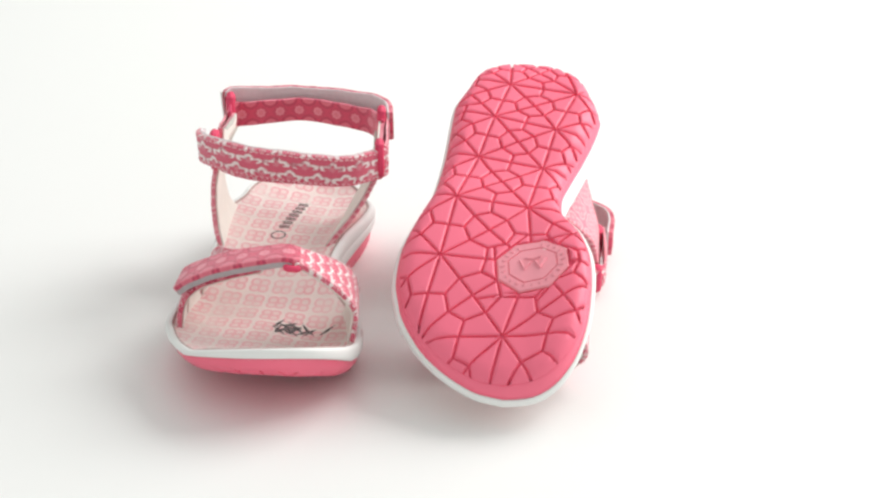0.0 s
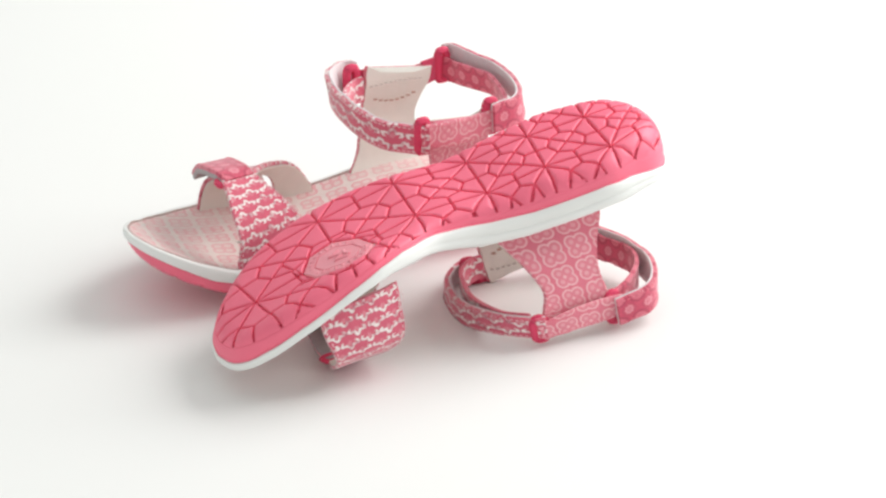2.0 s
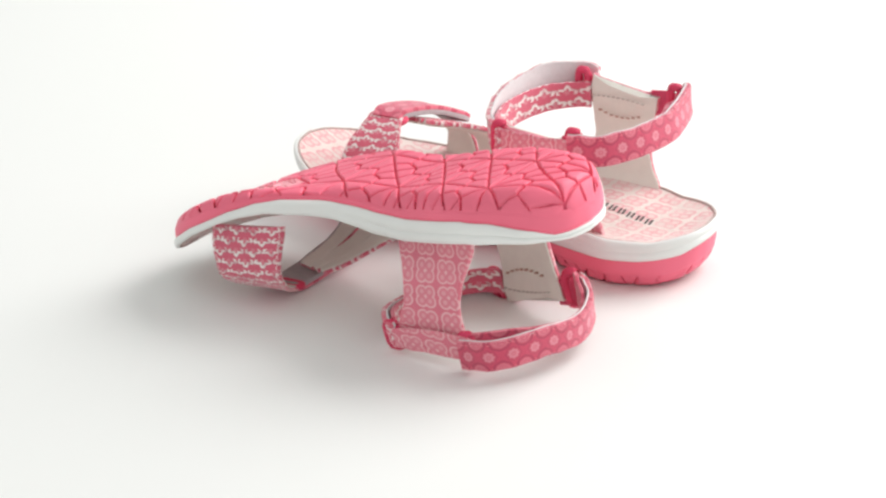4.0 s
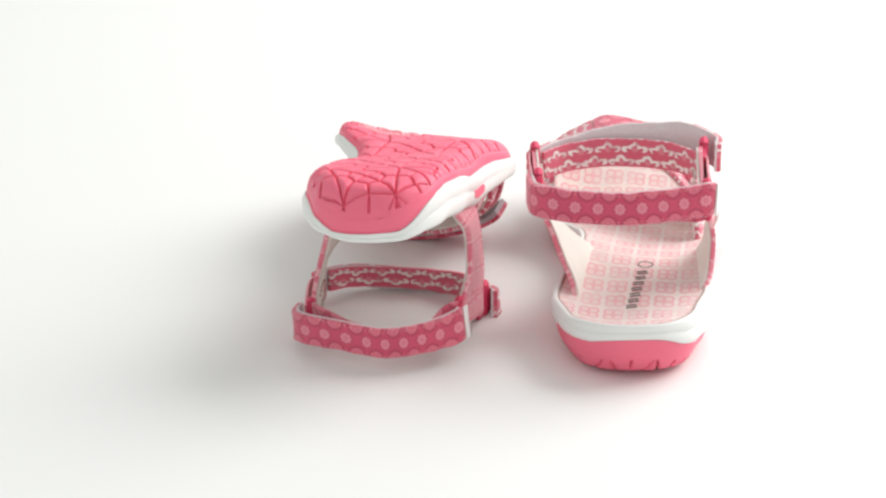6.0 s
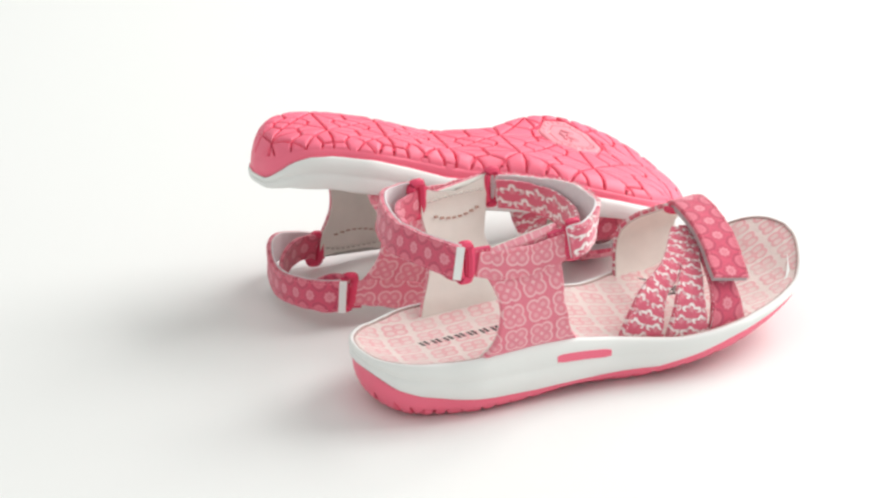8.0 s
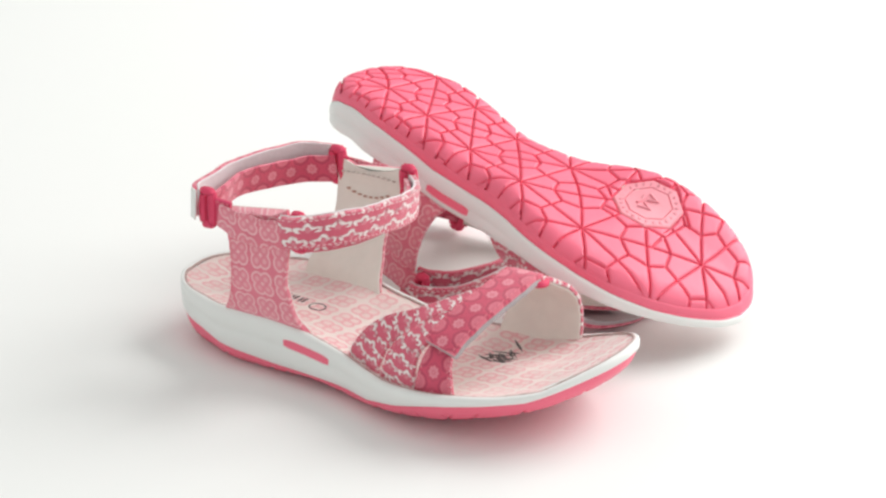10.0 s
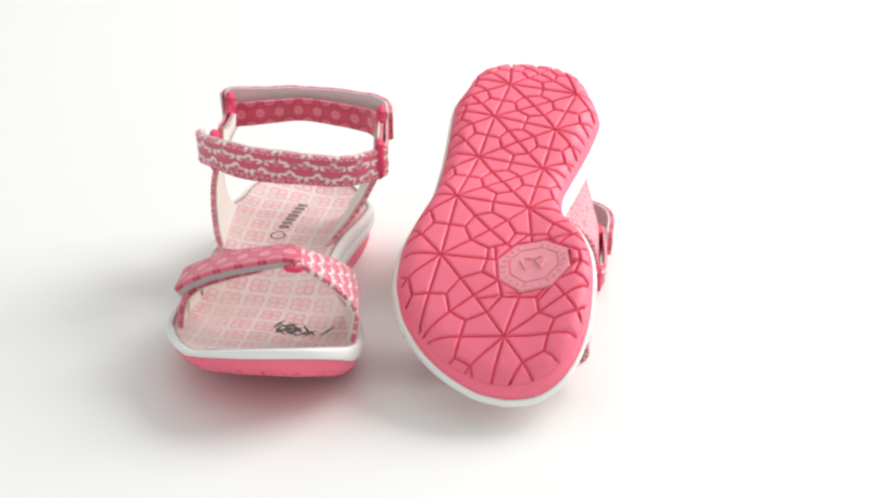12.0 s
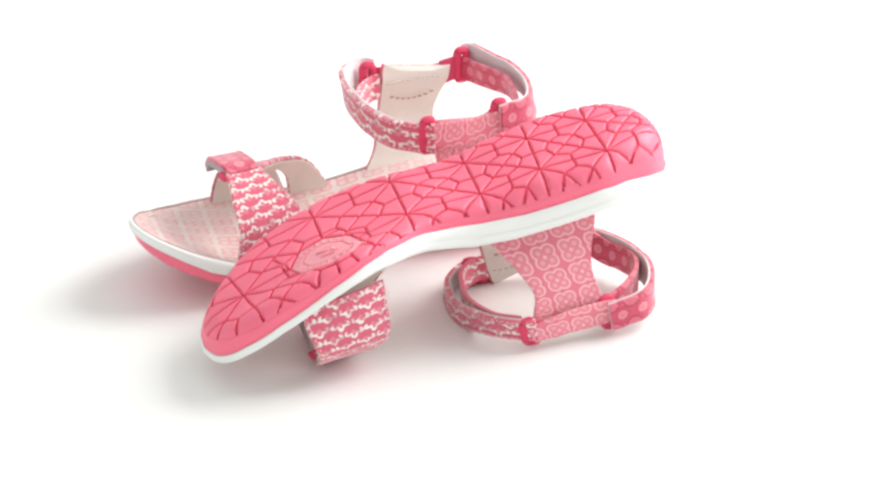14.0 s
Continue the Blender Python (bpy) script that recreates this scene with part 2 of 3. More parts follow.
# heights of the foam's upper rim and of the line where the rubber wall meets it, by the distance along the sole,
# for the outer and the inner side of the sandal that stands (worn) and of the other
RIM_WORN = ([(-119, 26.3), (-110, 26), (-93, 24.9), (-76, 26), (-58, 26.4), (-40, 25.2), (-14, 20.6), (3, 18.4), (21, 19.2), (40, 21), (55, 22.5), (70, 25.2), (90, 34.5)],
            [(-119, 26.3), (-100, 23), (-80, 23.5), (-42, 26.5), (-20, 24.4), (8, 18.5), (35, 16.5), (55, 20), (70, 25.5), (90, 34.5)])
RIM_FULL = ([(-123, 26.5), (-116, 23.3), (-100, 21.2), (-77, 21.2), (-42, 25), (-20, 24), (8, 21), (35, 22), (55, 23.5), (70, 24.5), (90, 26)],
            [(-123, 26.5), (-112, 23.5), (-95, 21), (-80, 19.4), (-60, 20.3), (-43, 21), (-25, 19), (-10, 13.5), (4, 8), (20, 4.2), (32, 4.6), (45, 7), (63, 12.5), (78, 19), (90, 26)])
WALL_WORN = ([(-119, 20.0), (-113, 15), (-105, 12.2), (-93, 9.3), (-76, 7.5), (-58, 6.6), (-31, 6.8), (-5, 7), (12, 10.6), (30, 15.2), (40, 16.8), (65, 21), (90, 30.5)],
             [(-119, 20.0), (-112, 16.5), (-95, 14), (-60, 14), (-25, 13), (5, 8), (35, 8), (65, 17), (90, 30.5)])
WALL_FULL = ([(-123, 22.5), (-119.5, 18), (-115, 12.6), (-109, 9), (-100, 7.2), (-84, 6.6), (-68, 8.6), (-50, 11.6), (-30, 11.8), (-6, 11), (12, 12.4), (30, 14.2), (65, 20), (90, 22.8)],
             [(-123, 23), (-116, 22), (-109, 18), (-92, 12), (-80, 9.8), (-48, 11), (-30, 9.4), (-13, 5.6), (0, 2), (12, -0.8), (24, -0.8), (39, 2), (63, 9), (78, 15.4), (90, 22.8)])


def side_height(rows, x, y):
    """A height read from the outer and the inner side's rows, blended across the middle."""
    k = min(max(0.5 + x / 24, 0.0), 1.0)
    outer, inner = (float(np.interp(y, [r[0] for r in q], [r[1] for r in q])) for q in rows)
    return outer + (inner - outer) * k * k * (3 - 2 * k)


def rocker(y, x=5.0):
    """Height of the sole's underside: toe spring, arch, rounded heel, and the forefoot's slant towards the outer side."""
    z = 2.3 * math.exp(-((y + 38) / 16) ** 2)
    if y > 30:
        z += SPRING[0] * ((y - 30) / 60) ** 1.5
    if y < -92:
        z += 7.0 * ((-92 - y) / 31) ** 2
    if x < 5:
        fade = 1 - 0.6 * min(max((y - 45) / 35, 0.0), 1.0) * WORN[0]
        return z + 0.15 * fade * min(max((y + 15) / 50, 0.0), 1.0) * (5.0 - x)
    return z + TWIST[0] * min(max((y + 35) / 55, 0.0), 1.0) * (5.0 - x)


def border_z(x, y):
    """Where the pink rubber meets the white foam on the side."""
    return max(side_height(WALL_WORN if WORN[0] else WALL_FULL, x, y), rocker(y, x) + 4.0)


def sole_z(x, y):
    d = min(max(edge_distance(np.array((x, y))) - 0.85, 0.0), CURL)
    curl = 1 - math.sqrt(1 - (1 - d / CURL) ** 2)
    return rocker(y, x) + (border_z(x, y) - rocker(y, x) - 0.3) * curl


def rim_z(x, y):
    """Top of the white midsole round the footbed."""
    return max(side_height(RIM_WORN if WORN[0] else RIM_FULL, x, y), border_z(x, y) + 2.2)


def footbed_z(x, y):
    toe = min(max((y - 52) / 25, 0.0), 1.0)
    dish = 2.2 * (1 - 0.75 * toe) * (1 - math.exp(-(edge_distance(np.array((x, y))) / 9.0) ** 2))
    return rim_z(x, y + 1.4 * toe) - 0.6 + 0.2 * toe - dish


def clip_convex(subject, clip):
    """The part of the polygon subject within the convex polygon clip (counter-clockwise)."""
    out = [tuple(p) for p in subject]
    for i in range(len(clip)):
        a, b = clip[i], clip[(i + 1) % len(clip)]
        side = lambda p: (b[0] - a[0]) * (p[1] - a[1]) - (b[1] - a[1]) * (p[0] - a[0])
        res = []
        for j in range(len(out)):
            p, q = out[j], out[(j + 1) % len(out)]
            sp, sq = side(p), side(q)
            if sp >= 0:
                res.append(p)
            if (sp >= 0) != (sq >= 0):
                t = sp / (sp - sq)
                res.append((p[0] + (q[0] - p[0]) * t, p[1] + (q[1] - p[1]) * t))
        out = res
        if len(out) < 3:
            return []
    return out


def area(poly):
    return 0.5 * sum(poly[i][0] * poly[(i + 1) % len(poly)][1] - poly[(i + 1) % len(poly)][0] * poly[i][1] for i in range(len(poly)))


def resample(poly, step):
    out = []
    for i in range(len(poly)):
        a, b = np.array(poly[i]), np.array(poly[(i + 1) % len(poly)])
        n = max(1, int(np.linalg.norm(b - a) / step + 0.5))
        out += [a + (b - a) * k / n for k in range(n)]
    return out


def inset(poly, by):
    """Moves each corner inwards by about by."""
    n = len(poly)
    out = []
    for i in range(n):
        p, a, b = np.array(poly[i]), np.array(poly[i - 1]), np.array(poly[(i + 1) % n])
        e1, e2 = p - a, b - p
        n1 = np.array((-e1[1], e1[0])) / (np.linalg.norm(e1) + 1e-9)
        n2 = np.array((-e2[1], e2[0])) / (np.linalg.norm(e2) + 1e-9)
        k = n1 + n2
        k /= max(np.linalg.norm(k), 1e-6)
        out.append(p + k * by / max(0.55, float(k @ n1)))
    return out


# star points of the tread in rows from toe to heel, outer side to inner side; grooves run along and across the grid and down its diagonals
STARS = [[(-80, 118), (-46, 112), (-12, 106), (24, 108)], [(-72, 64), (-38, 65), (-4, 67), (30, 69)], [(-67, 17), (-31, 23), (6, 31), (43, 37)],
         [(-56, -18), (-26.5, -12), (3, -6), (33, 0)], [(-46, -48), (-19, -43), (8, -37), (36, -31)], [(-40, -77), (-13.6, -70.5), (12.6, -63), (39, -56)],
         [(-37, -102), (-8, -95), (21, -90), (50, -84)], [(-32, -122), (-8, -118.5), (13, -117.5), (40, -111)], [(-24, -148), (-4, -142), (17, -140), (48, -133)]]


def tread_cells():
    """Convex cells of the tread: in each mesh of the grid an octagon cut by the diagonals, and eight pieces round it."""
    cells = []
    for top, low in zip(STARS, STARS[1:]):
        for k in range(3):
            p = [np.array(q, float) for q in (low[k], low[k + 1], top[k + 1], top[k])]
            at = lambda u, v: p[0] * (1 - u) * (1 - v) + p[1] * u * (1 - v) + p[2] * u * v + p[3] * (1 - u) * v
            g = at(0.5, 0.5)
            mids = [at(0.5, 0.0), at(1.0, 0.5), at(0.5, 1.0), at(0.0, 0.5)]
            bars = [at(0.5, 0.19), at(0.81, 0.5), at(0.5, 0.81), at(0.19, 0.5)]
            kinks = [at(0.29, 0.29), at(0.71, 0.29), at(0.71, 0.71), at(0.29, 0.71)]
            for i in range(4):
                j = (i + 1) % 4
                cells.append([p[i], mids[i], bars[i], kinks[i]])
                cells.append([p[j], kinks[j], bars[i], mids[i]])
                cells.append([g, kinks[i], bars[i], kinks[j]])
    return cells


BADGE = (6.0, 32.0)
BADGE_R = 15.0


def rim_loop(more=0.0, share=1.0):
    """The inner edge of the smooth rubber wall: wider round the toes and the heel than along the sides."""
    w = np.interp(EDGE[:, 1], [-123, -110, -85, -60, 45, 72, 89], [0.9, 0.9, 0.8, 0.7, 0.8, 1.3, 1.9])
    return EDGE - EDGE_OUT * (w * share * (1.9 if WORN[0] else 1.0) + more)[:, None]


def tread_blocks():
    """Outlines of all tread blocks within the sole's edge."""
    blocks = []
    rim = [tuple(p) for p in rim_loop(0.35)]
    octagon = [(BADGE[0] + (BADGE_R + 0.6) * math.cos(a), BADGE[1] + (BADGE_R + 0.6) * math.sin(a)) for a in np.arange(8) * math.pi / 4 + 0.3]
    merged = []
    for cell in tread_cells():
        if area(cell) < 0:
            cell = cell[::-1]
        poly = clip_convex(rim, cell)
        if len(poly) < 3:
            continue
        # cut away what the badge covers
        pieces, rest = [], poly
        for i in range(8):
            a, b = octagon[i], octagon[(i + 1) % 8]
            far = 500.0
            d = np.array((b[0] - a[0], b[1] - a[1]))
            d /= np.linalg.norm(d)
            out = np.array((d[1], -d[0]))
            a2, b2 = np.array(a) - d * far, np.array(b) + d * far
            half_out = [tuple(b2), tuple(a2), tuple(a2 + out * far), tuple(b2 + out * far)]
            half_in = [tuple(a2), tuple(b2), tuple(b2 - out * far), tuple(a2 - out * far)]
            piece = clip_convex(rest, half_out if area(half_out) > 0 else half_out[::-1])
            if len(piece) >= 3:
                pieces.append(piece)
            rest = clip_convex(rest, half_in if area(half_in) > 0 else half_in[::-1])
            if len(rest) < 3:
                break
        if len(pieces) == 1 or len(rest) < 3:
            pieces = [poly] if len(rest) < 3 else pieces
        for piece in pieces:
            if abs(area(piece)) > 5.0:
                merged.append(piece)
    for poly in merged:
        clean = []
        for p in poly:
            if not clean or math.hypot(p[0] - clean[-1][0], p[1] - clean[-1][1]) > 0.4:
                clean.append(p)
        if math.hypot(clean[0][0] - clean[-1][0], clean[0][1] - clean[-1][1]) < 0.4:
            clean.pop()
        if len(clean) >= 3:
            blocks.append(resample(clean, 4.5))
    return blocks


class Foot:
    """Maps the left foot's millimetres to metres; the right foot is its mirror image."""

    def __init__(self, mirror, sway, pressed):
        self.m, self.sway, self.pressed = mirror, sway, pressed
        self.inward = 10.0 if pressed else 4.0

    def __call__(self, p):
        # the ankle straps lean a little to one side
        lean = (self.sway + self.inward * min(max((12 - p[0]) / 45, 0.0), 1.0) * min(max((-35 - p[1]) / 45, 0.0), 1.0)) * min(max((p[2] - 28) / 32, 0.0), 1.0) * (p[1] < -12)
        z = p[2]
        if self.pressed:
            # lying upside down, the straps are pressed flat where they meet the floor
            low, high = (36.0, 73.0) if p[1] < -12 else (28.0, 55.0)
            floor = (57.0 - 0.0516 * p[0] - 0.2405 * p[1]) / 0.9693
            if p[1] < -12 and z > 36.0:
                z = 36.0 + (z - 36.0) * (1 - 0.07 * min(max(p[0] / 25, 0.0), 1.0))
            if z > low:
                z = low + (z - low) * min(1.0, (floor - low) / (high - low))
        y = p[1]
        if self.pressed:
            # nothing sinks into the floor, and the heel's wall slopes in towards the footbed
            z = min(z, (56.85 - 0.0516 * (p[0] + lean) - 0.2405 * y) / 0.9693)
            if z < 32:
                y += (z - 15.0) * 0.22 * min(max((-88 - y) / 30, 0.0), 1.0)
        return (self.m * (p[0] + lean) * 0.001, y * 0.001, z * 0.001)


def loft(bm, rings, place, closed_ring=True, cap=False):
    vs = [[bm.verts.new(place(p)) for p in r] for r in rings]
    n = len(rings[0])
    for a, b in zip(vs, vs[1:]):
        for i in range(n if closed_ring else n - 1):
            j = (i + 1) % n
            bm.faces.new((a[i], a[j], b[j], b[i]))
    if cap:
        bm.faces.new(vs[0])
        bm.faces.new(vs[-1])
    return vs


def build_block(poly, place, parent):
    bm = bmesh.new()
    c = np.mean(poly, axis=0)
    f = 0.75 if c[1] < -85 and edge_distance(c) < 6.5 else 1.0
    low, lip, top = inset(poly, 0.50 * f), inset(poly, 0.58 * f), inset(poly, 1.1 * f)
    mid, mid2 = ([q + (c - q) * f for q in map(np.array, top)] for f in (0.3, 0.65))
    r = [[(x, y, sole_z(x, y) + dz) for x, y in ring] for ring, dz in ((low, 2.4), (lip, 0.42), (top, 0.06), (mid, 0.0), (mid2, 0.0))]
    vs = loft(bm, r, place)
    hub = bm.verts.new(place((c[0], c[1], sole_z(*c))))
    for i in range(len(poly)):
        bm.faces.new((vs[-1][i], vs[-1][(i + 1) % len(poly)], hub))
    part("tread_block", bm, rubber, parent, sharp=22)


def build_outsole(place, sandal):
    """The rubber under-layer, whose surface is the floor of the grooves, coloured darker for their shade, and whose
    edge turns up over the midsole.
    """
    bm = bmesh.new()
    rings = []
    for shrink in (2.4, 3.6, 6.0, 8.0):
        rings.append([(x - nx * shrink * 0.98, y - ny * shrink * 0.98) for (x, y), (nx, ny) in zip(EDGE, EDGE_OUT)])
    zs = [[(x, y, sole_z(x, y) + dz) for x, y in r] for r, dz in zip(rings, (3.2, 2.6, 1.7, 2.2))]
    wall = [(x - nx * 0.9, y - ny * 0.9, border_z(x, y) + 0.6) for (x, y), (nx, ny) in zip(EDGE, EDGE_OUT)]
    skirt = [(x - nx * 1.6, y - ny * 1.6, sole_z(x - nx * 1.6, y - ny * 1.6) + 1.4) for (x, y), (nx, ny) in zip(EDGE, EDGE_OUT)]
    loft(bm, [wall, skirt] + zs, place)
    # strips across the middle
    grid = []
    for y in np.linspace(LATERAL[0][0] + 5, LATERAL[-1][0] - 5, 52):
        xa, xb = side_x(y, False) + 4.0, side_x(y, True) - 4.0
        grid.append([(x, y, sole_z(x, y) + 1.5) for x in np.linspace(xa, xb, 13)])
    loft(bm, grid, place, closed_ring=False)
    sole = part("outsole", bm, shaded_groove_rubber, sandal, "pink rubber outsole with deep star-shaped grooves")
    for poly in tread_blocks():
        build_block(poly, place, sole)
    # smooth wall round the tread
    bm = bmesh.new()
    rings = [[(x, y, border_z(x, y) - 0.1) for x, y in EDGE - EDGE_OUT * 0.3]]
    rings += [[(x, y, sole_z(x, y)) for x, y in rim_loop(0.6, k) - EDGE_OUT * 0.25 * (1 - k)] for k in (0.0, 0.08, 0.2, 0.4, 0.7)]
    rings += [[(x, y, sole_z(x, y) + dz) for x, y in rim_loop(more)] for more, dz in ((0.3, 0.05), (0.7, 0.3), (1.2, 1.0), (1.6, 2.2))]
    loft(bm, rings, place)
    part("rubber_wall", bm, rubber, sole, "smooth pink rubber wall round the tread", sharp=45)
    # octagonal badge
    bm = bmesh.new()
    angles = np.arange(8) * math.pi / 4 + 0.3
    ring = lambda r, dz: [(BADGE[0] + r * math.cos(a), BADGE[1] + r * math.sin(a), rocker(BADGE[1] + r * math.sin(a), BADGE[0] + r * math.cos(a)) + dz + 0.3) for a in angles]
    loft(bm, [ring(BADGE_R, 1.5), ring(BADGE_R, 0.5), ring(BADGE_R - 0.6, 0.0), ring(BADGE_R - 4.4, 0.0), ring(BADGE_R - 4.6, 0.6), ring(BADGE_R - 5.0, 0.6),
              ring(BADGE_R - 5.2, 0.0), ring(0.3, 0.0)], place, cap=True)
    badge = part("badge", bm, badge_rubber, sole, "pale pink octagonal badge moulded in the sole", sharp=25)
    for k in range(24):
        a = k * math.pi / 12
        bm = bmesh.new()
        cx, cy = BADGE[0] + 11.8 * math.cos(a), BADGE[1] + 11.8 * math.sin(a)
        lozenge = [(cx + r * math.cos(a + b), cy + r * math.sin(a + b)) for r, b in ((1.2, 0), (0.9, 1.57), (1.2, 3.14), (0.9, 4.71))]
        loft(bm, [[(x, y, rocker(y, x) + 0.4) for x, y in lozenge], [(cx + (x - cx) * 0.6, cy + (y - cy) * 0.6, rocker(y, x) - 0.05) for x, y in lozenge]], place, cap=True)
        part("stud", bm, badge_rubber, badge)
    for pts in ([(-5, -2.5), (-3, 2.5), (-1, -1.5)], [(1, -1.5), (3, 2.5), (5, -2.5)], [(-3, -4), (0, -3), (3, -4)]):
        bm = bmesh.new()
        tube(bm, [(BADGE[0] + x, BADGE[1] + y, rocker(BADGE[1] + y, BADGE[0] + x) + 0.25) for x, y in pts], 0.8, place, 6)
        part("emblem", bm, badge_rubber, badge)
    return sole


def tube(bm, pts, radius, place, sides=8, closed=False, flat=1.0):
    pts = [np.array(p, float) for p in pts]
    n = len(pts)
    rings = []
    for i, p in enumerate(pts):
        a, b = (pts[i - 1], pts[(i + 1) % n]) if closed else (pts[max(0, i - 1)], pts[min(n - 1, i + 1)])
        t = (b - a) / (np.linalg.norm(b - a) + 1e-9)
        ref = np.array((0, 0, 1.0)) if abs(t[2]) < 0.9 else np.array((1.0, 0, 0))
        u = np.cross(t, ref)
        u /= np.linalg.norm(u)
        v = np.cross(t, u)
        rings.append([p + radius * (u * math.cos(2 * math.pi * k / sides) + v * flat * math.sin(2 * math.pi * k / sides)) for k in range(sides)])
    if closed:
        rings.append(rings[0])
        loft(bm, rings, place)
        bmesh.ops.remove_doubles(bm, verts=bm.verts, dist=1e-6)
    else:
        loft(bm, rings, place, cap=True)


def build_midsole(place, sandal):
    bm = bmesh.new()

    def ring(out, z, dent=0.0):
        k = [out * (1 - 0.6 * min(max((y - 40) / 30, 0.0), 1.0) - 0.8 * min(max((-95 - y) / 20, 0.0), 1.0)) if out > 0 else out for y in EDGE[:, 1]]
        k = [o - dent * min(max((10 - y) / 40, 0.0), 1.0) for o, y in zip(k, EDGE[:, 1])]
        return [(x + nx * o, y + ny * o, z(x, y)) for (x, y), (nx, ny), o in zip(EDGE, EDGE_OUT, k)]

    base = border_z
    rise = lambda f: (lambda x, y: base(x, y) + (rim_z(x, y) - base(x, y)) * f)
    loft(bm, [ring(-6.0, lambda x, y: base(x, y) + 1.0), ring(-0.2, base), ring(0.5, rise(0.05)), ring(1.2, rise(0.25)), ring(1.3, rise(0.44)), ring(1.35, rise(0.50), 0.45),
              ring(1.4, rise(0.56)), ring(1.2, rise(0.8)), ring(0.7, rise(0.94)), ring(-0.2, rise(1.0)), ring(-1.2, rise(1.0)), ring(-2.0, rise(0.9)), ring(-2.2, rise(0.5))], place)
    mid = part("midsole", bm, foam, sandal, "white moulded foam midsole with a raised rim", sharp=60)
    # window in the outer side with the pink rubber behind
    ys = np.linspace(-49, -25, 8)
    side = []
    for y in ys:
        i = int(np.argmin(np.hypot(EDGE[:, 1] - y, (EDGE[:, 0] > 0) * 999)))
        side.append((EDGE[i], EDGE_OUT[i]))
    bm = bmesh.new()
    rings = []
    for k, ((x, y), (nx, ny)) in enumerate(side):
        h = 1.3 if k in (0, len(side) - 1) else 1.9
        zc = base(x, y) + (rim_z(x, y) - base(x, y)) * 0.62
        rings.append([(x + nx * o, y + ny * o, zc + dz) for o, dz in ((0.2, -h), (1.55, -h * 0.9), (1.55, h * 0.9), (0.2, h))])
    loft(bm, rings, place, cap=True)
    part("side_window", bm, rubber, mid, "small pink rubber window in the white foam", sharp=30)


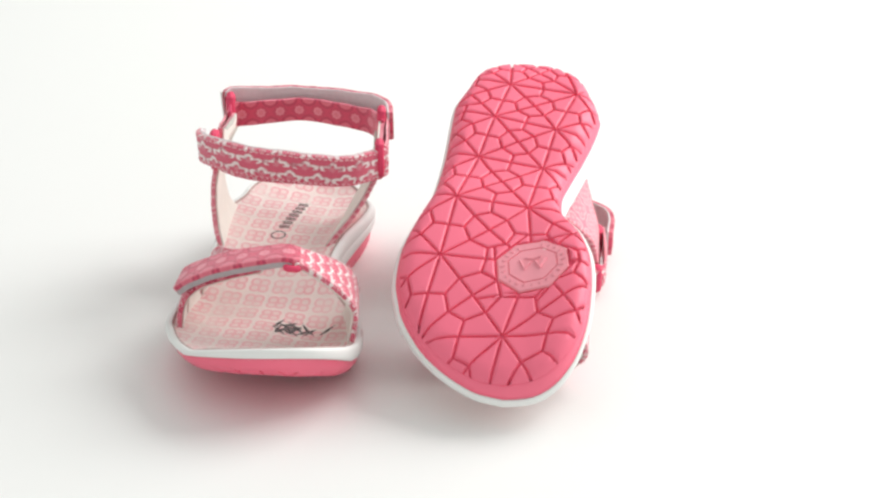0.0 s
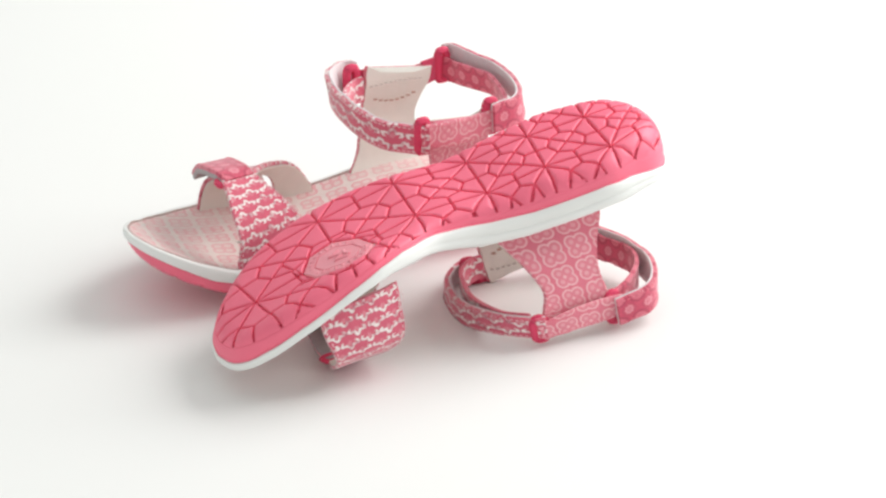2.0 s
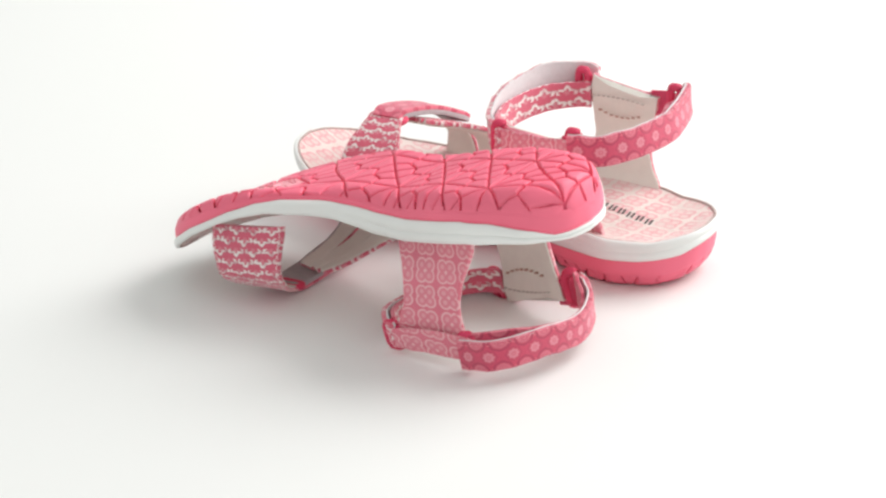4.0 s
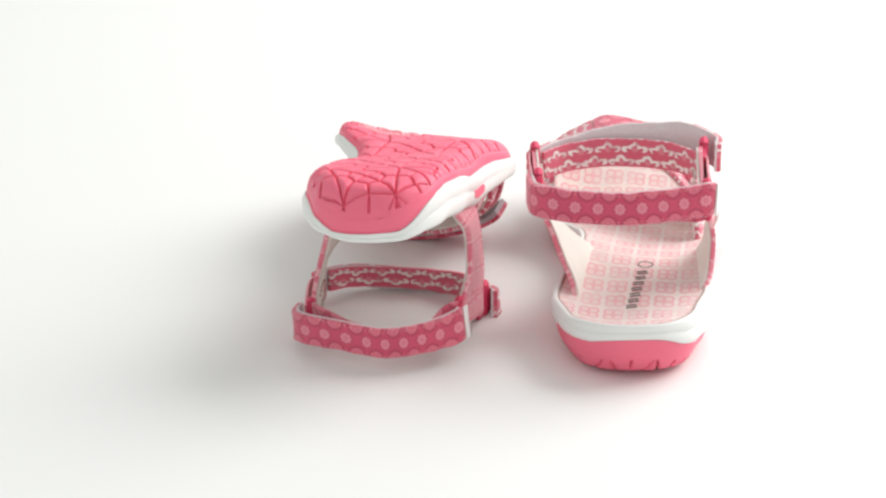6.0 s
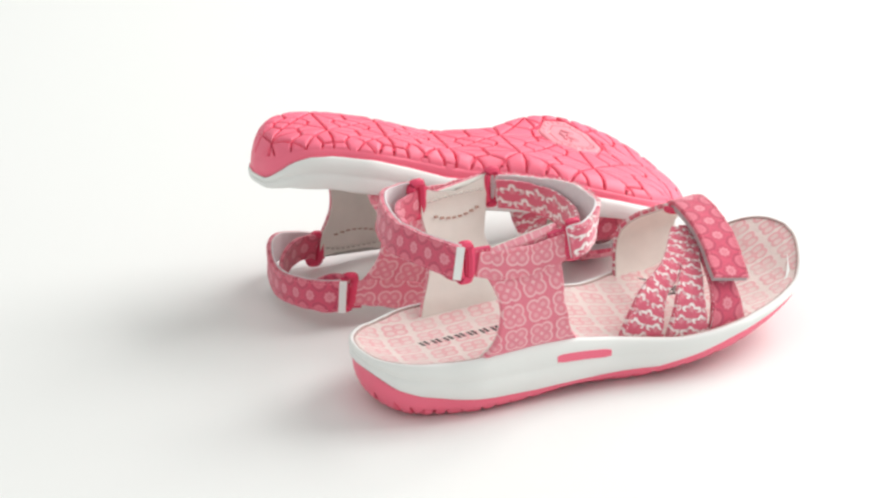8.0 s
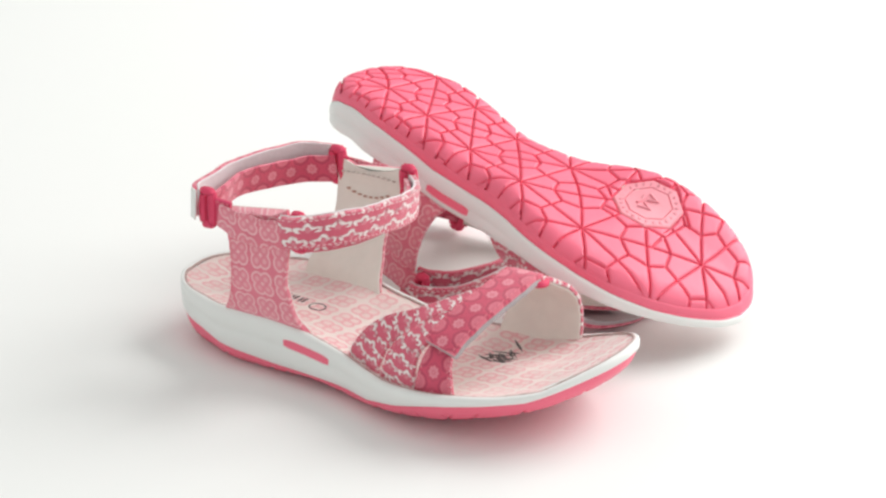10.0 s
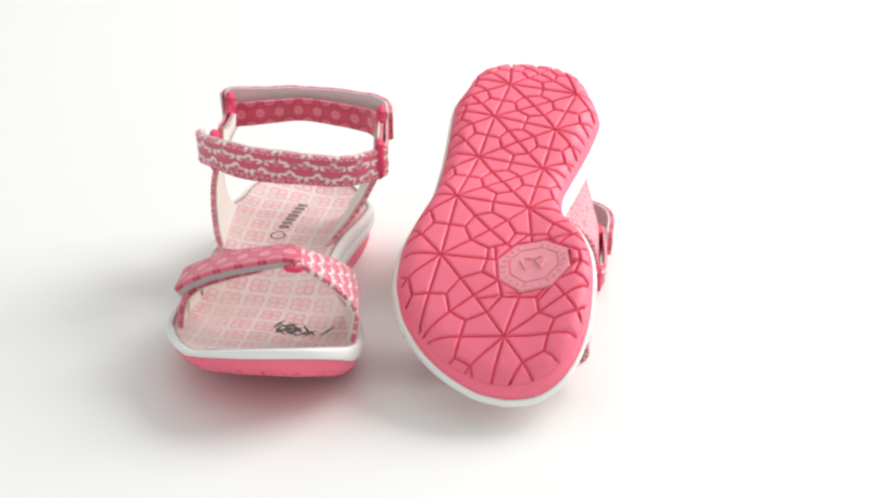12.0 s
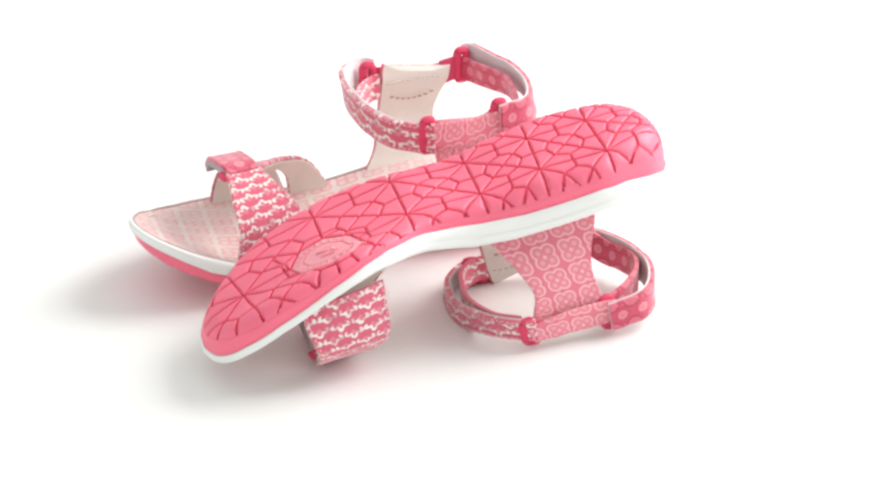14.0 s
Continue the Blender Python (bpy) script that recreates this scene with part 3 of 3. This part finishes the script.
def build_footbed(place, sandal):
    bm = bmesh.new()
    uvl = bm.loops.layers.uv.new("UVMap")
    # strips between the two sides keep the cloth smooth
    back = LATERAL[0][0]
    ys = np.concatenate([[back + 3, back + 4.5, back + 7, back + 10], np.arange(-109, 83, 4.0), [84.5, 86.3, 87.6, 88.4]])
    cols = 17
    grid = []
    for y in ys:
        xa = np.interp(y, [p[0] for p in LATERAL], [p[1] for p in LATERAL])
        xb = np.interp(y, [p[0] for p in MEDIAL], [p[1] for p in MEDIAL])
        xa, xb = xa + 1.3, xb - 1.3
        grid.append([(xa + (xb - xa) * (0.5 - 0.5 * math.cos(math.pi * k / (cols - 1))), y) for k in range(cols)])
    top = [[bm.verts.new(place((x, y, footbed_z(x, y)))) for x, y in r] for r in grid]
    at = {}
    for r, g in zip(top, grid):
        for vv, (x, y) in zip(r, g):
            at[vv] = (x * 0.001, y * 0.001)
    for a, b in zip(top, top[1:]):
        for i in range(cols - 1):
            bm.faces.new((a[i], a[i + 1], b[i + 1], b[i]))
    for f in bm.faces:
        for l in f.loops:
            l[uvl].uv = at[l.vert]
    ret = bmesh.ops.extrude_face_region(bm, geom=list(bm.faces))
    for vv in ret["geom"]:
        if isinstance(vv, bmesh.types.BMVert):
            vv.co.z -= 0.003
    bed = part("footbed", bm, footbed_cloth, sandal, "cream footbed printed with pink lattice motifs")
    # frayed cut edge of the footbed
    bm = bmesh.new()
    loop = EDGE - EDGE_OUT * 1.75
    tube(bm, [(x, y, footbed_z(x, y) + 0.1 + 0.25 * noise.noise(Vector((x, y, 0)) * 0.4)) for x, y in loop], 0.55, place, 6, closed=True)
    part("edge_binding", bm, binding, bed, "greyish rose cut edge")
    # worn maker's mark on the heel and a small one at the toes, as plain bars
    for k in range(7):
        x, y = 0.8 - 0.233 * (k * 4.9), -89 + k * 4.9
        for hx, hy, ox, oy in ((2.2, 0.55, 0, -1.2), (2.2, 0.55, 0, 0.8)):
            bm = bmesh.new()
            box = [(x + ox - hx, y + oy - hy), (x + ox + hx, y + oy - hy), (x + ox + hx, y + oy + hy), (x + ox - hx, y + oy + hy)]
            loft(bm, [[(px, py, footbed_z(px, py) - 0.2) for px, py in box], [(px, py, footbed_z(px, py) + 0.1) for px, py in box]], place, cap=True)
            part("print_mark", bm, dark_ink, bed, "black printed mark")
    bm = bmesh.new()
    ring_pts = [(-8.2 + 3.0 * math.cos(a), -51.0 + 3.6 * math.sin(a)) for a in np.arange(14) * 2 * math.pi / 14]
    tube(bm, [(x, y, footbed_z(x, y)) for x, y in ring_pts], 0.35, place, 5, closed=True, flat=0.5)
    part("print_ring", bm, dark_ink, bed, "black printed ring")
    pick = random.Random(5)
    for k in range(22):
        x, y = 6.5 + 10.5 * pick.uniform(-1, 1), 30 + 4.0 * pick.uniform(-1, 1)
        a, n = pick.choice((-0.9, -0.5, 0.5, 0.9)) + pick.uniform(-0.3, 0.3), pick.uniform(5, 10)
        bm = bmesh.new()
        e, f = (math.sin(a), math.cos(a)), (math.cos(a), -math.sin(a))
        box = [(x + e[0] * n * s + f[0] * q, y + e[1] * n * s + f[1] * q) for s, q in ((-0.5, 0.2), (-0.1, -0.7), (0.5, -0.15), (0.1, 0.7))]
        loft(bm, [[(px, py, footbed_z(px, py) - 0.3) for px, py in box], [(px, py, footbed_z(px, py) + 0.08 + 0.004 * k) for px, py in box]], place, cap=True)
        part("print_mark", bm, dark_ink, bed, "black printed mark")


def side_x(y, inner):
    rows = MEDIAL if inner else LATERAL
    return float(np.interp(y, [r[0] for r in rows], [r[1] for r in rows]))


def hug_shift(p, c):
    """Near the sole a panel follows the curve of the rim."""
    k = min(max(1 - (p[2] - 20) / 25, 0.0), 1.0)
    inner = c[0] > 0
    return k * (side_x(p[1], inner) - side_x(c[1], inner))


def ribbon(name, rows, material, place, parent, label="", thick=1.8, steps=6, inside=None, stitched=True, thread=None, origin=(0.0, 0.0), hug=False, dip=0.0, under=0.9, frayed=0.0):
    """A strap along rows of (x, y, z, width, ax, ay, az): its middle line, its width and the way in which the width runs. A lining lies on the inner face."""
    pts = curve(rows, steps)
    n = len(pts)
    mids = [p[:3] for p in pts]
    length = np.concatenate([[0], np.cumsum([np.linalg.norm(mids[i + 1] - mids[i]) for i in range(n - 1)])])
    frames = []
    for i, p in enumerate(pts):
        t = mids[min(n - 1, i + 1)] - mids[max(0, i - 1)]
        t /= np.linalg.norm(t)
        w = p[4:7] - t * (p[4:7] @ t)
        w /= np.linalg.norm(w)
        out = np.cross(w, t)
        wob = noise.noise(Vector(mids[i]) * 0.06 + Vector((place.m * 7.0, 0, 0)))
        wob2 = noise.noise(Vector(mids[i]) * 0.17 + Vector((0, place.m * 5.0, 3)))
        frames.append((mids[i] + out * 0.75 * wob + w * 0.45 * wob2, w, out, p[3] + 0.5 * wob2))
    # outward is away from the foot's middle line
    flip = sum(float(f[2] @ (f[0] - np.array((-1.0, f[0][1] * 0.9 - 3, 22.0)))) for f in frames) < 0

    def section(f, o0, o1, trim):
        c, w, out, width = f
        s = -1.0 if flip else 1.0
        h = width / 2 - trim
        k = [(-h, o0), (-h * 0.5, o0), (0, o0), (h * 0.5, o0), (h, o0), (h + 0.15, (o0 + o1) / 2), (h - 0.25, o1), (h * 0.5, o1), (0, o1), (-h * 0.5, o1), (-h + 0.25, o1), (-h - 0.15, (o0 + o1) / 2)]
        pts = [(c + w * a + out * s * b, a) for a, b in k]
        if hug:
            pts = [(p + np.array((hug_shift(p, c), 0, 0)), a) for p, a in pts]
        return pts

    def sheet(part_name, o0, o1, trim, mat, owner, lab=""):
        bm = bmesh.new()
        uvl = bm.loops.layers.uv.new("UVMap")
        rings, where = [], {}
        for f, u in zip(frames, length):
            ring = []
            last = dip * (1.0 if f is frames[-1] else 0.55 if f is frames[-2] else 0.2 if f is frames[-3] else 0.0)
            back = frames[-2][0] - frames[-1][0]
            back = back / np.linalg.norm(back)
            for p, a in section(f, o0, o1, trim):
                p = p + back * last * max(0.0, 1 - (2.3 * a / f[3]) ** 2)
                vv = bm.verts.new(place(p))
                where[vv] = ((u + origin[0]) * 0.001, (a + origin[1]) * 0.001)
                ring.append(vv)
            rings.append(ring)
        m = len(rings[0])
        for a, b in zip(rings, rings[1:]):
            for i in range(m):
                bm.faces.new((a[i], a[(i + 1) % m], b[(i + 1) % m], b[i]))
        bm.faces.new(rings[0])
        bm.faces.new(rings[-1])
        for fc in bm.faces:
            for l in fc.loops:
                l[uvl].uv = where[l.vert]
        return part(part_name, bm, mat, owner, lab, sharp=50)

    strap = sheet(name, 0.0, thick, 0.0, material, parent, label)
    if inside is not None:
        sheet("lining", -under, 0.05, 0.5 if inside is lining else -0.15, inside, strap, "pale lining")
    if stitched:
        bm = bmesh.new()
        s = -1.0 if flip else 1.0
        step = 2.3
        for side in (-1, 1):
            for u in np.arange(1.5, length[-1] - 1.5, step):
                i = int(np.searchsorted(length, u)) - 1
                i = max(0, min(n - 2, i))
                k = (u - length[i]) / (length[i + 1] - length[i])
                c = frames[i][0] * (1 - k) + frames[i + 1][0] * k
                w, out = frames[i][1], frames[i][2] * s
                hw = frames[i][3] * (1 - k) + frames[i + 1][3] * k
                t = frames[i + 1][0] - frames[i][0]
                t /= np.linalg.norm(t)
                b = c + w * side * (hw / 2 - 1.1) + out * (thick + 0.02)
                if hug:
                    b = b + np.array((hug_shift(b, c), 0, 0))
                ring = lambda h, q: [b + t * (0.75 * q * e) + w * (0.22 * q * g) + out * h for e, g in ((-1, -1), (1, -1), (1, 1), (-1, 1))]
                loft(bm, [ring(-0.1, 1.0), ring(0.22, 0.7)], place, cap=True)
        part("stitching", bm, thread or pink_thread, strap, "fine machine stitching", kind="stuff")
    if frayed:
        # loose thread ends along both edges
        bm = bmesh.new()
        s = -1.0 if flip else 1.0
        pick = random.Random(len(rows) * 31 + int(frayed * 100))
        for side, share in ((1, 1.0), (-1, 0.5)):
            for u in np.arange(2.0, length[-1] - 2.0, 0.55):
                i = max(0, min(n - 2, int(np.searchsorted(length, u)) - 1))
                k = (u - length[i]) / (length[i + 1] - length[i])
                c = frames[i][0] * (1 - k) + frames[i + 1][0] * k
                w, out = frames[i][1] * side, frames[i][2] * s
                t = frames[i + 1][0] - frames[i][0]
                t /= np.linalg.norm(t)
                b = c + w * (frames[i][3] / 2 - 0.3) + out * pick.uniform(0.2, thick)
                reach = frayed * share * (0.25 + pick.random() ** 2)
                tip = b + w * (0.3 + reach) + t * pick.uniform(-0.7, 0.7) + out * pick.uniform(-0.4, 0.6)
                foot = [bm.verts.new(place(b + t * 0.28 * math.cos(a) + out * 0.28 * math.sin(a))) for a in (0, 2.09, 4.19)]
                end = bm.verts.new(place(tip))
                for a in range(3):
                    bm.faces.new((foot[a], foot[(a + 1) % 3], end))
                bm.faces.new(foot)
        part("frayed_edge", bm, fringe_mat, strap, "pale frayed thread ends", kind="stuff")
    return strap


def loop_ring(place, parent, centre, along, across, a, b, r=1.3, flat=1.0, label="glossy pink webbing loop"):
    """A rounded rectangular loop, a by b millimetres, in the plane of along and across."""
    c, e, f = (np.array(q, float) for q in (centre, along, across))
    e /= np.linalg.norm(e)
    f = f - e * (f @ e)
    f /= np.linalg.norm(f)
    pts = []
    for k in range(24):
        ang = 2 * math.pi * k / 24
        ca, sa = math.cos(ang), math.sin(ang)
        pts.append(c + e * (a / 2) * math.copysign(abs(ca) ** 0.5, ca) + f * (b / 2) * math.copysign(abs(sa) ** 0.5, sa))
    bm = bmesh.new()
    tube(bm, pts, r, place, 8, closed=True, flat=flat)
    part("loop", bm, webbing, parent, label)


def build_sandal(mirror, label, twist, spring, lift, sway, heel, pressed, bow):
    TWIST[0], SPRING[0], WORN[0] = twist, spring, not pressed
    shape_sole(heel)
    place = Foot(mirror, sway, pressed)
    sandal = new("sandal")
    sandal.empty_display_size = 0.02
    tagged(sandal, label, "sandal", "pair of sandals")
    build_outsole(place, sandal)
    build_midsole(place, sandal)
    build_footbed(place, sandal)
    # ankle posts: base, waist, top
    ribbon("ankle_panel", [(-27.5, -60, 17, 46, 0, 1, 0), (-29.6, -60, 24, 44, 0, 1, 0), (-34, -60, 33, 33, 0, 1, 0), (-37, -60.5, 46, 28, 0, 1, 0), (-37, -61.5, 58, 31, 0, 1, 0), (-35.5, -63, 66, 34, 0, 1, 0), (-35, -64, 72, 34, 0, 1, 0)],
           knot_cloth, place, sandal, "pink panel printed with pale knot motifs", inside=lining, hug=True, dip=4.0)
    ribbon("ankle_panel", [(17, -56, 19, 46, 0, 1, 0), (19.5, -56, 26, 42, 0, 1, 0), (25, -55.5, 36, 32, 0, 1, 0), (29.5, -55, 47, 27, 0, 1, 0), (32, -54, 58, 31, 0, 1, 0), (33, -53, 65, 32, 0, 1, 0), (33.5, -53, 71, 32, 0, 1, 0)],
           knot_cloth, place, sandal, "pink panel printed with pale knot motifs", inside=lining, hug=True, dip=4.0)
    for x, y in ((-37.5, -62.5), (35.5, -53)):
        s = 1 if x > 0 else -1
        ribbon("reinforcement", [(x + 0.1 * s, y - 20, 65.5, 10, 0, 0, 1), (x + 0.9 * s, y - 8, 63.5, 12, 0, 0, 1), (x + 0.9 * s, y + 8, 63.5, 12, 0, 0, 1), (x + 0.1 * s, y + 19, 65.5, 10, 0, 0, 1)],
               knot_cloth, place, sandal, "pink stitched cloth band across the panel", thick=0.9)
    for x, y, end, z in ((-36.6, -77, -88, 66.5), (-36.6, -51, -41.5, 67), (34.0, -66, -71.5, 66), (34.0, -40, -34.5, 64.5)):
        k = 1 if x > 0 else -1
        ribbon("loop_tab", [(x - 0.4 * k, y, z - 0.5, 11, 0, 0, 1), (x, (y + end) / 2, z, 11, 0, 0, 1), (x + 0.3 * k, end, z, 10.5, 0, 0, 1)], tab_cloth, place, sandal,
               "deep pink webbing tab that holds a loop", thick=1.5)
    for x, y, s in ((-34.2, -61, 1), (31.6, -53, -1)):
        for k in range(8):
            bm = bmesh.new()
            yy, zz = y - 9.8 + k * 2.8, 56.3 + 0.16 * (k - 3.5) ** 2
            box = [(yy - 0.8, zz - 0.3), (yy + 0.8, zz - 0.3), (yy + 0.8, zz + 0.3), (yy - 0.8, zz + 0.3)]
            loft(bm, [[(x - 0.6 * s - (0.0 if s > 0 else 0.6), p, q) for p, q in box], [(x + 0.4 * s - (0.0 if s > 0 else 0.6), p, q) for p, q in box]], place, cap=True)
            part("size_print", bm, print_brown, sandal, "small brown print bar")
        bm = bmesh.new()
        for k in range(11):
            yy, zz = y - 12.5 + k * 2.5, 66.0 - 0.03 * (k - 5) ** 2
            box = [(yy - 0.7, zz - 0.2), (yy + 0.7, zz - 0.2), (yy + 0.7, zz + 0.2), (yy - 0.7, zz + 0.2)]
            at = x + (1.0 if s > 0 else -0.3)
            loft(bm, [[(at - 0.6 * s, p, q) for p, q in box], [(at + 0.45 * s, p, q) for p, q in box]], place, cap=True)
        part("lining_stitches", bm, seam_thread, sandal, "greyish stitches in the lining", kind="stuff")
    # ankle strap before the leg and behind it: an outer flap over an inner layer
    front = ribbon("front_strap", [(-42.6, -45.5, 68.6, 13.0, 0, 0, 1), (-41.6, -38.0, 69.8, 13.5, -0.1, 0, 1), (-28, -25.5, 70, 14, -0.1, 0.12, 1), (-4, -19.5, 67.5, 14, 0, 0.15, 1), (18, -23, 64, 13.5, 0, 0.1, 1), (32, -32, 63, 13, 0, 0, 1), (36, -37, 63, 13, 0, 0, 1)],
           scallop_cloth, place, sandal, "pink strap woven with white scallops", inside=hook_tape, thread=thread_mat, frayed=1.3)
    ribbon("inner_layer", [(-35, -46, 64, 12, 0, 0, 1), (-33, -40, 64, 12, 0, 0, 1), (-22, -30.5, 64, 12, 0, 0.1, 1), (-3, -24.5, 64, 12, 0, 0.15, 1), (17, -26.5, 63.3, 12, 0, 0.1, 1), (29.5, -34.5, 62.5, 12, 0, 0, 1)],
           scallop_cloth, place, front, "pink inner layer woven with white scallops", stitched=False)
    low, far, near = (3.5, 3.0, 5.0) if pressed else (0.0, 0.0, 0.0)
    back_strap = ribbon("heel_strap", [(-39.2, -92 + near, 69.3 - low, 13, 0, 0, 1), (-36, -96 + near * 0.7 + bow * 0.25, 70 - low + lift * 0.4, 13.3, 0, 0.1, 1), (-24, -102 + bow * 0.8, 69.5 - low * 0.5 + lift * 0.8, 12.8, 0, 0.2, 1), (-2, -106 + bow, 68.5 + lift, 12.6, 0, 0.25, 1), (19.5 + far * 0.5, -99.5 + bow * 0.8 - far * 0.5, 68.2 - low * 0.2 + lift * 0.8, 13.3, 0, 0.2, 1), (34.5 + far, -84 - far, 67.2 - low * 0.2 + lift * 0.4, 13.3, 0, 0.1, 1), (37.3 + far * 0.5, -69, 66.5, 13, 0, 0, 1)],
           bead_cloth, place, sandal, "deep pink strap with a row of pale dots", inside=hook_tape, frayed=0.45)
    gap, drop = (2.4, 1.0) if pressed else (5.0, 4.0)
    ribbon("inner_layer", [(-36.8, -88 + near * 0.5, 67.0 - low - drop * 0.3, 11.5, 0, 0, 1), (-33.0, -92.5 + near * 0.7 + gap * 0.4, 68 - low - drop * 0.7, 11.5, 0, 0.1, 1), (-22.5, -101 + gap + bow * 0.8, 69.5 - drop + lift * 0.8, 11.5, 0, 0.2, 1), (-3, -105.5 + gap + bow, 69.5 - drop + lift, 11.5, 0, 0.25, 1), (15.5, -99 + gap + bow * 0.8, 68.5 - drop + lift * 0.8, 11.5, 0, 0.2, 1), (27.5, -82, 66.5 - drop * 0.6, 11.5, 0, 0.1, 1), (32.4, -70, 65, 11.5, 0, 0, 1)],
           bead_cloth, place, back_strap, "deep pink inner layer with pale dots", stitched=False)
    ribbon("end_tab", [(-41.4, -91.1 + near, 69.1 - low, 13.4, 0, 0, 1), (-40.8, -92.5 + near, 69.3 - low, 13.4, 0, 0, 1), (-40.1, -93.9 + near, 69.5 - low, 13.4, 0, 0, 1)], foam, place, back_strap, "white end tab", thick=0.7, stitched=False)
    for c in ((-37.4, -41.0, 67.5), (-37.4, -88.0 + near * 0.8, 67.5 - low * 0.8), (33.8, -34.6, 64.5), (34.0, -70, 66.5)):
        loop_ring(place, sandal, c, (0, 1, 0), (0, 0, 1), 5.0, 14.2, 2.0)
    # inner side of the toe strap
    ribbon("toe_panel", [(23.5, 35, 11, 37, 0, 1, 0), (26.5, 36, 20, 35, 0, 1, 0), (28, 37, 32, 31, 0, 1, 0), (21, 39, 42, 26, 0, 1, 0), (11, 40, 48.5, 19, 0, 1, 0), (4, 40, 51, 15, 0, 1, 0)],
           scallop_panel_cloth, place, sandal, "pink toe panel woven with white scallops", inside=lining, hug=True, thread=thread_mat, frayed=0.7)
    # outer side: three bands that fan out from the loop
    for base, mat, lab in (((-34.0, -10), scallop_panel_cloth, "pink band woven with white scallops"), ((-39.5, 9), scallop_panel_cloth, "pink band woven with white scallops"), ((-41.5, 27), bead_cloth, "deep pink band with pale dots")):
        x, y = base
        ribbon("toe_band", [(x, y, 13, 19, 0, 1, 0), (x - 1.5, y + 0.5, 20, 17, 0, 1, 0), (x + 2, y * 0.82 + 5.5, 32, 12, 0, 1, 0), (-25, y * 0.52 + 17, 40, 8, 0, 1, 0), (-8, y * 0.2 + 31, 46, 8, 0, 1, 0)],
               mat, place, sandal, lab, inside=lining, hug=True, frayed=0.6)
    ribbon("toe_strap", [(7, 40, 51, 14, 0, 1, 0), (0, 40, 52.5, 15, 0, 1, 0), (-14, 38, 50.2, 15.5, 0, 1, 0), (-29, 34, 45.4, 15.5, 0, 1, 0), (-38, 31, 41, 15.5, 0, 1, 0), (-42.5, 29.5, 37.5, 15, 0, 1, 0)],
           bead_cloth, place, sandal, "deep pink closing strap with pale dots, fastened over the toes", inside=grey_tape, under=2.2)
    loop_ring(place, sandal, (4.5, 40.5, 50.5), (1, 0, -0.1), (0, 1, 0), 6, 17, 1.5)
    return sandal


standing = build_sandal(-1, "pink and white child's sandal standing upright, straps closed", 0.0, 24.0, 0.0, 4.0, 0.92, False, 7.0)
standing.scale = (0.99, 0.99, 0.99)
upturned = build_sandal(1, "pink and white child's sandal lying upside down, grooved sole up", 0.3, 15.0, 2.0, 0.0, 1.0, True, 5.0)

STANDING_AT = pose(-0.0690, -0.033, 0, 0, 0, 181.8)
UPTURNED_AT = Matrix(((0.99836, -0.03631, -0.04416, 0.02675), (-0.02457, -0.96996, 0.24202, -0.04396), (-0.05162, -0.24054, -0.96927, 0.05715), (0, 0, 0, 1)))

# the turntable's angle in degrees, clockwise from above, at each time
TURN = [(0, 1.86), (0.5, 15.98), (1, 30.25), (1.5, 44.24), (2, 59.07), (2.5, 75.81), (3, 90.84), (3.2, 96.39), (4.25, 128.64), (5.3, 160.89), (5.5, 166.56), (6, 181.12), (6.5, 197.39), (7, 212.18), (7.5, 226.75), (8, 241.13), (8.5, 257.21), (8.7, 262.82), (9.75, 295.13), (10.8, 327.44), (11, 333.21), (11.5, 347.57), (12, 361.58), (12.5, 377.71), (13, 393.28), (13.5, 408.66), (14, 423.57)]


def motions():
    for thing, at in ((standing, STANDING_AT), (upturned, UPTURNED_AT)):
        walk(thing, [(t, Matrix.Rotation(radians(-a), 4, "Z") @ at) for t, a in TURN])


motions()
